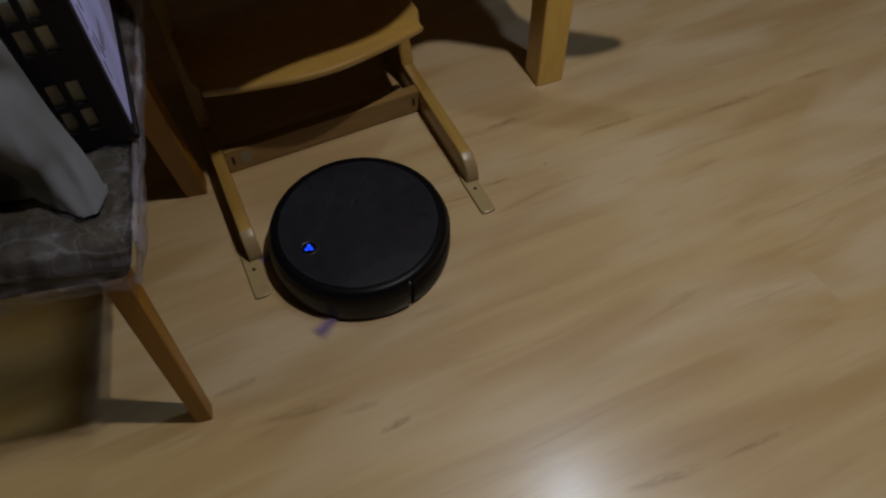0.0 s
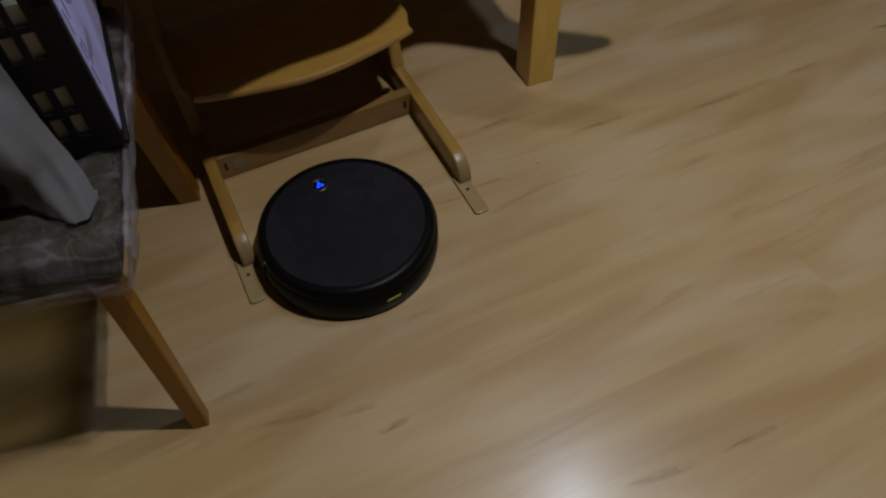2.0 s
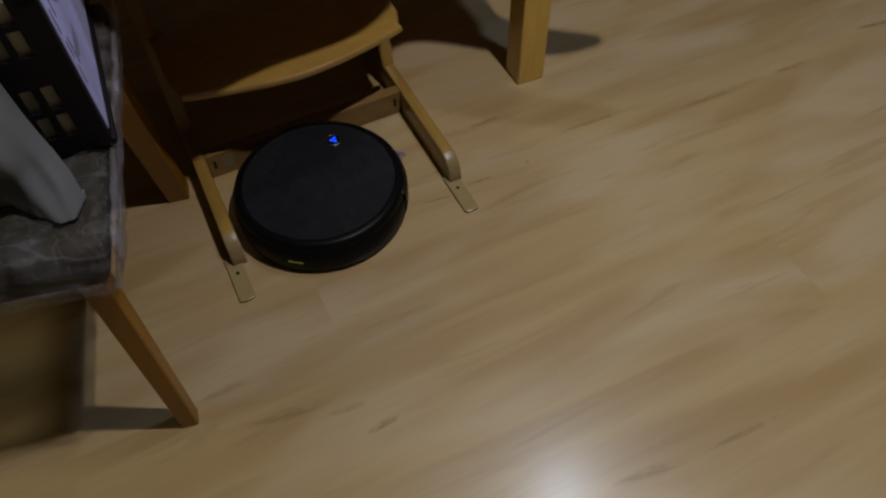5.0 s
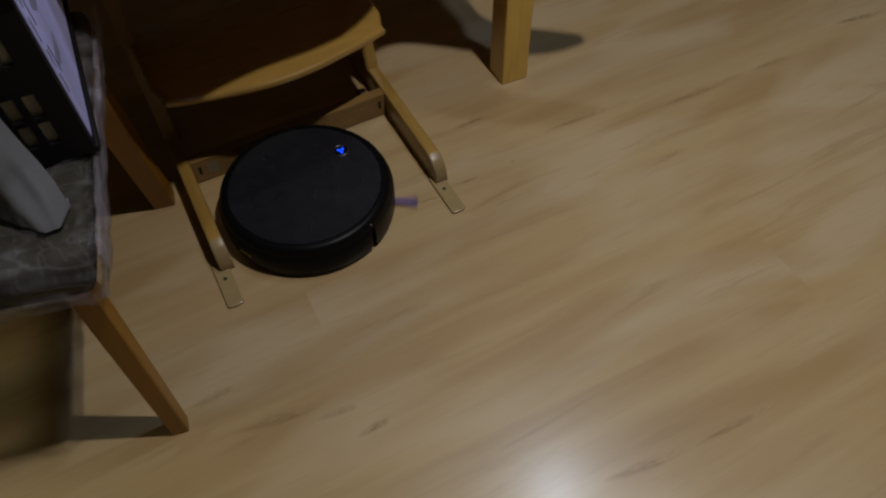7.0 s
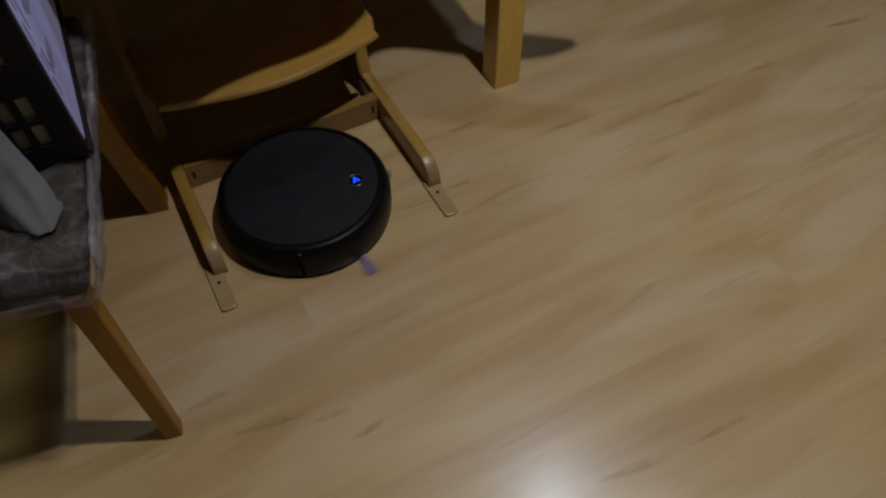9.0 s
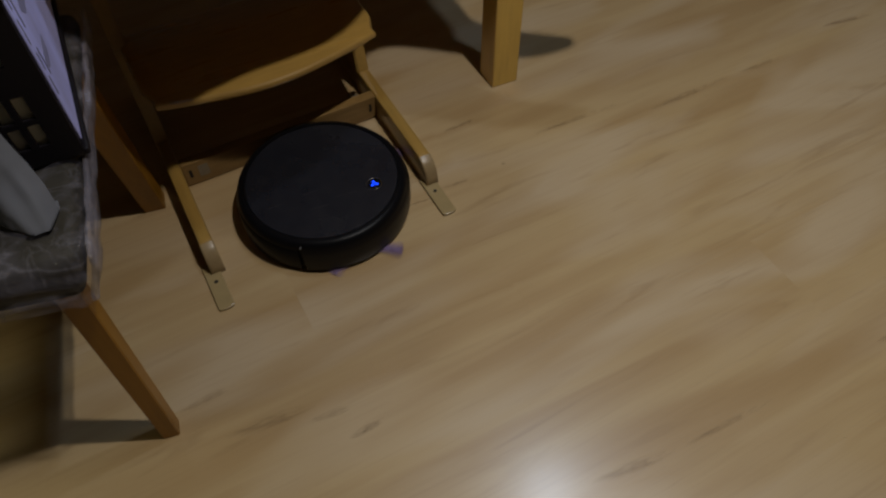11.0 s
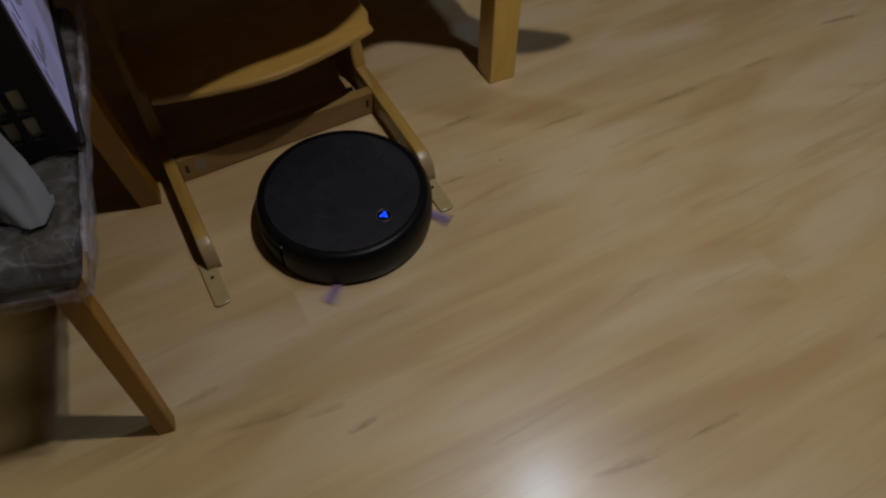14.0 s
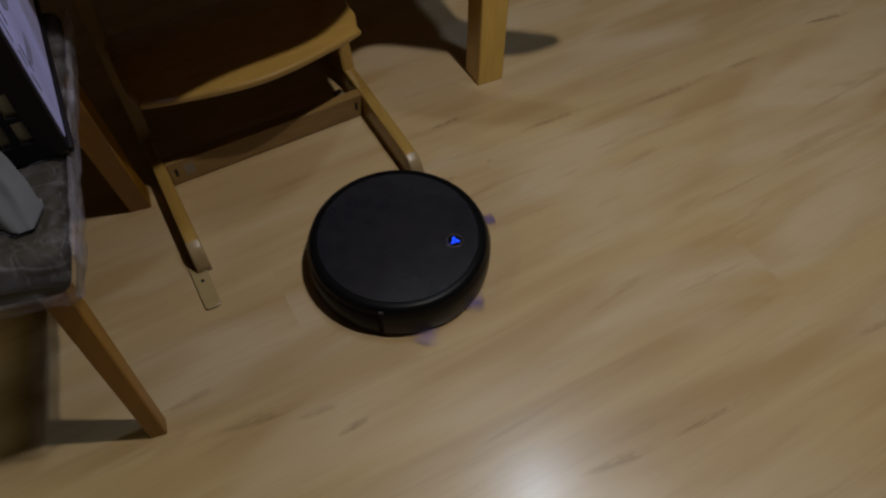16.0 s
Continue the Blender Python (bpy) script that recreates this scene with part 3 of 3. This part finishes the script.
def mineral(depth):
    """Dark mineral stain of the oak print: dense along its middle, frayed towards its rim."""
    m = bpy.data.materials.new("mineral_stain")
    m.use_nodes = True
    n, l = m.node_tree.nodes, m.node_tree.links
    b = n["Principled BSDF"]
    b.inputs["Base Color"].default_value = (0.17, 0.095, 0.045, 1)
    b.inputs["Roughness"].default_value = 0.4
    at, mp = n.new("ShaderNodeTexCoord"), n.new("ShaderNodeMapping")
    mp.inputs["Scale"].default_value = (9.0, 60.0, 1.0)
    l.new(at.outputs["Object"], mp.inputs["Vector"])
    t = n.new("ShaderNodeTexNoise")
    t.inputs["Scale"].default_value, t.inputs["Detail"].default_value, t.inputs["Distortion"].default_value = 1.6, 5, 1.0
    l.new(mp.outputs["Vector"], t.inputs["Vector"])
    sep, far = n.new("ShaderNodeVectorMath"), n.new("ShaderNodeVectorMath")
    sep.operation, far.operation = "SUBTRACT", "LENGTH"
    sep.inputs[1].default_value = (0.5, 0.5, 0.5)
    flat = n.new("ShaderNodeVectorMath")
    flat.operation = "MULTIPLY"
    flat.inputs[1].default_value = (2.0, 2.0, 0.0)
    l.new(at.outputs["Generated"], sep.inputs[0])
    l.new(sep.outputs[0], flat.inputs[0])
    l.new(flat.outputs[0], far.inputs[0])
    fade = n.new("ShaderNodeMapRange")
    for key, v in zip(("From Min", "From Max", "To Min", "To Max"), (0.0, 1.0, depth, 0.0)):
        fade.inputs[key].default_value = v
    l.new(far.outputs["Value"], fade.inputs["Value"])
    grain = n.new("ShaderNodeMapRange")
    grain.inputs["From Min"].default_value, grain.inputs["From Max"].default_value = 0.38, 0.66
    l.new(t.outputs["Fac"], grain.inputs["Value"])
    mul = n.new("ShaderNodeMath")
    mul.operation = "MULTIPLY"
    l.new(fade.outputs[0], mul.inputs[0])
    l.new(grain.outputs[0], mul.inputs[1])
    l.new(mul.outputs[0], b.inputs["Alpha"])
    return m


FAINT, DENSE = mineral(0.26), mineral(0.48)
# middle, length, width and turn of the stains of the print
STAINS = ((0.505, 0.060, 0.070, 0.008, -5, DENSE), (0.414, 0.053, 0.085, 0.007, -8, DENSE), (0.596, 0.200, 0.095, 0.012, 1, DENSE), (0.612, 0.060, 0.012, 0.007, 0, DENSE),
          (0.814, 0.097, 0.230, 0.014, -2, FAINT), (1.075, 0.043, 0.24, 0.018, 1, FAINT), (1.290, 0.040, 0.14, 0.014, -1, FAINT), (1.578, 0.062, 0.16, 0.016, -8, DENSE),
          (0.132, -0.319, 0.065, 0.014, 4, DENSE), (0.096, -0.270, 0.080, 0.014, -6, FAINT), (-0.07, -0.149, 0.10, 0.016, 4, FAINT), (0.462, -0.568, 0.150, 0.020, -7, FAINT),
          (0.636, -0.583, 0.180, 0.012, -2, FAINT), (0.990, -0.596, 0.09, 0.014, -4, FAINT),
          (0.005, -0.235, 0.15, 0.024, -6, FAINT))
for number, (x, y, long, wide, turn, kind) in enumerate(STAINS):
    k = 20
    spot = outline([(long / 2 * math.cos(2 * math.pi * i / k), wide / 2 * math.sin(2 * math.pi * i / k)) for i in range(k)], 0.0, 0.0003)
    part("stain", spot, kind, floor, "dark mineral streak", pose(x, y, 0.0001 + 0.0004 * (number % 4), 0, 0, turn))

# ---- what moves ----
ROBOT = [
    (0, 0.208, 0.027, -167.9), (0.5, 0.202, 0.031, -189.0), (1, 0.201, 0.028, -233.4), (1.5, 0.2, 0.028, -256.7), (2, 0.201, 0.037, -263.0),
    (2.5, 0.191, 0.104, -264.0), (3, 0.196, 0.113, -284.0), (3.5, 0.201, 0.136, -291.6), (4, 0.203, 0.137, -295.0), (6.5, 0.214, 0.146, -327.3),
    (7, 0.208, 0.14, -335.0), (7.5, 0.214, 0.142, -348.9), (8, 0.24, 0.148, -340.0), (8.5, 0.217, 0.145, -367.5), (9, 0.216, 0.143, -383.9),
    (11.5, 0.272, 0.126, -397.5), (12, 0.281, 0.119, -393.0), (12.5, 0.275, 0.122, -408.4), (13, 0.279, 0.118, -413.2), (13.5, 0.274, 0.121, -430.5),
    (14, 0.281, 0.078, -426.6), (14.3, 0.284, 0.083, -424.0), (14.6, 0.281, 0.086, -432.0), (15, 0.28, 0.069, -440.1), (15.3, 0.288, 0.013, -433.0),
    (15.6, 0.306, -0.025, -419.4), (16, 0.341, -0.069, -398.1),
]


# the turn of one arm about its hub, in the robot's own space, where the clip shows it
ARM_RIGHT = [(0.0, 10), (6.5, -48), (7.0, -54), (7.5, 2), (8.5, -61), (9.0, -63), (11.5, -41), (12.0, -40), (12.5, 5), (13.0, 5), (13.5, -77), (14.0, -74),
             (14.5, -39), (15.0, -14), (15.5, 15), (16.0, 18)]
ARM_LEFT = [(0.0, 15), (0.5, 91), (14.0, 12), (15.5, 38), (16.0, 22)]


def spun(seen, way):
    """Rows every tenth of a second for a brush that turns about 620 degrees a second and passes its seen turns (it has three like arms)."""
    turns = [(seen[0][0], seen[0][1])]
    for t, a in seen[1:]:
        t0, a0 = turns[-1]
        guess = a0 + way * 620 * (t - t0)
        turns.append((t, a + 120 * round((guess - a) / 120)))
    if turns[-1][0] < 16:
        turns.append((16.0, turns[-1][1] + way * 620 * (16 - turns[-1][0])))
    return [(k / 10, float(np.interp(k / 10, [t for t, _ in turns], [a for _, a in turns]))) for k in range(161)]


def motions():
    walk(robot, [(t, pose(x, y, 0, 0, 0, a)) for t, x, y, a in ROBOT])
    walk(brush_left, [(t, pose(HUB[0], HUB[1], 0, 0, 0, a)) for t, a in spun(ARM_LEFT, -1)])
    walk(brush_right, [(t, pose(HUB[0], -HUB[1], 0, 0, 0, a)) for t, a in spun(ARM_RIGHT, 1)])


motions()
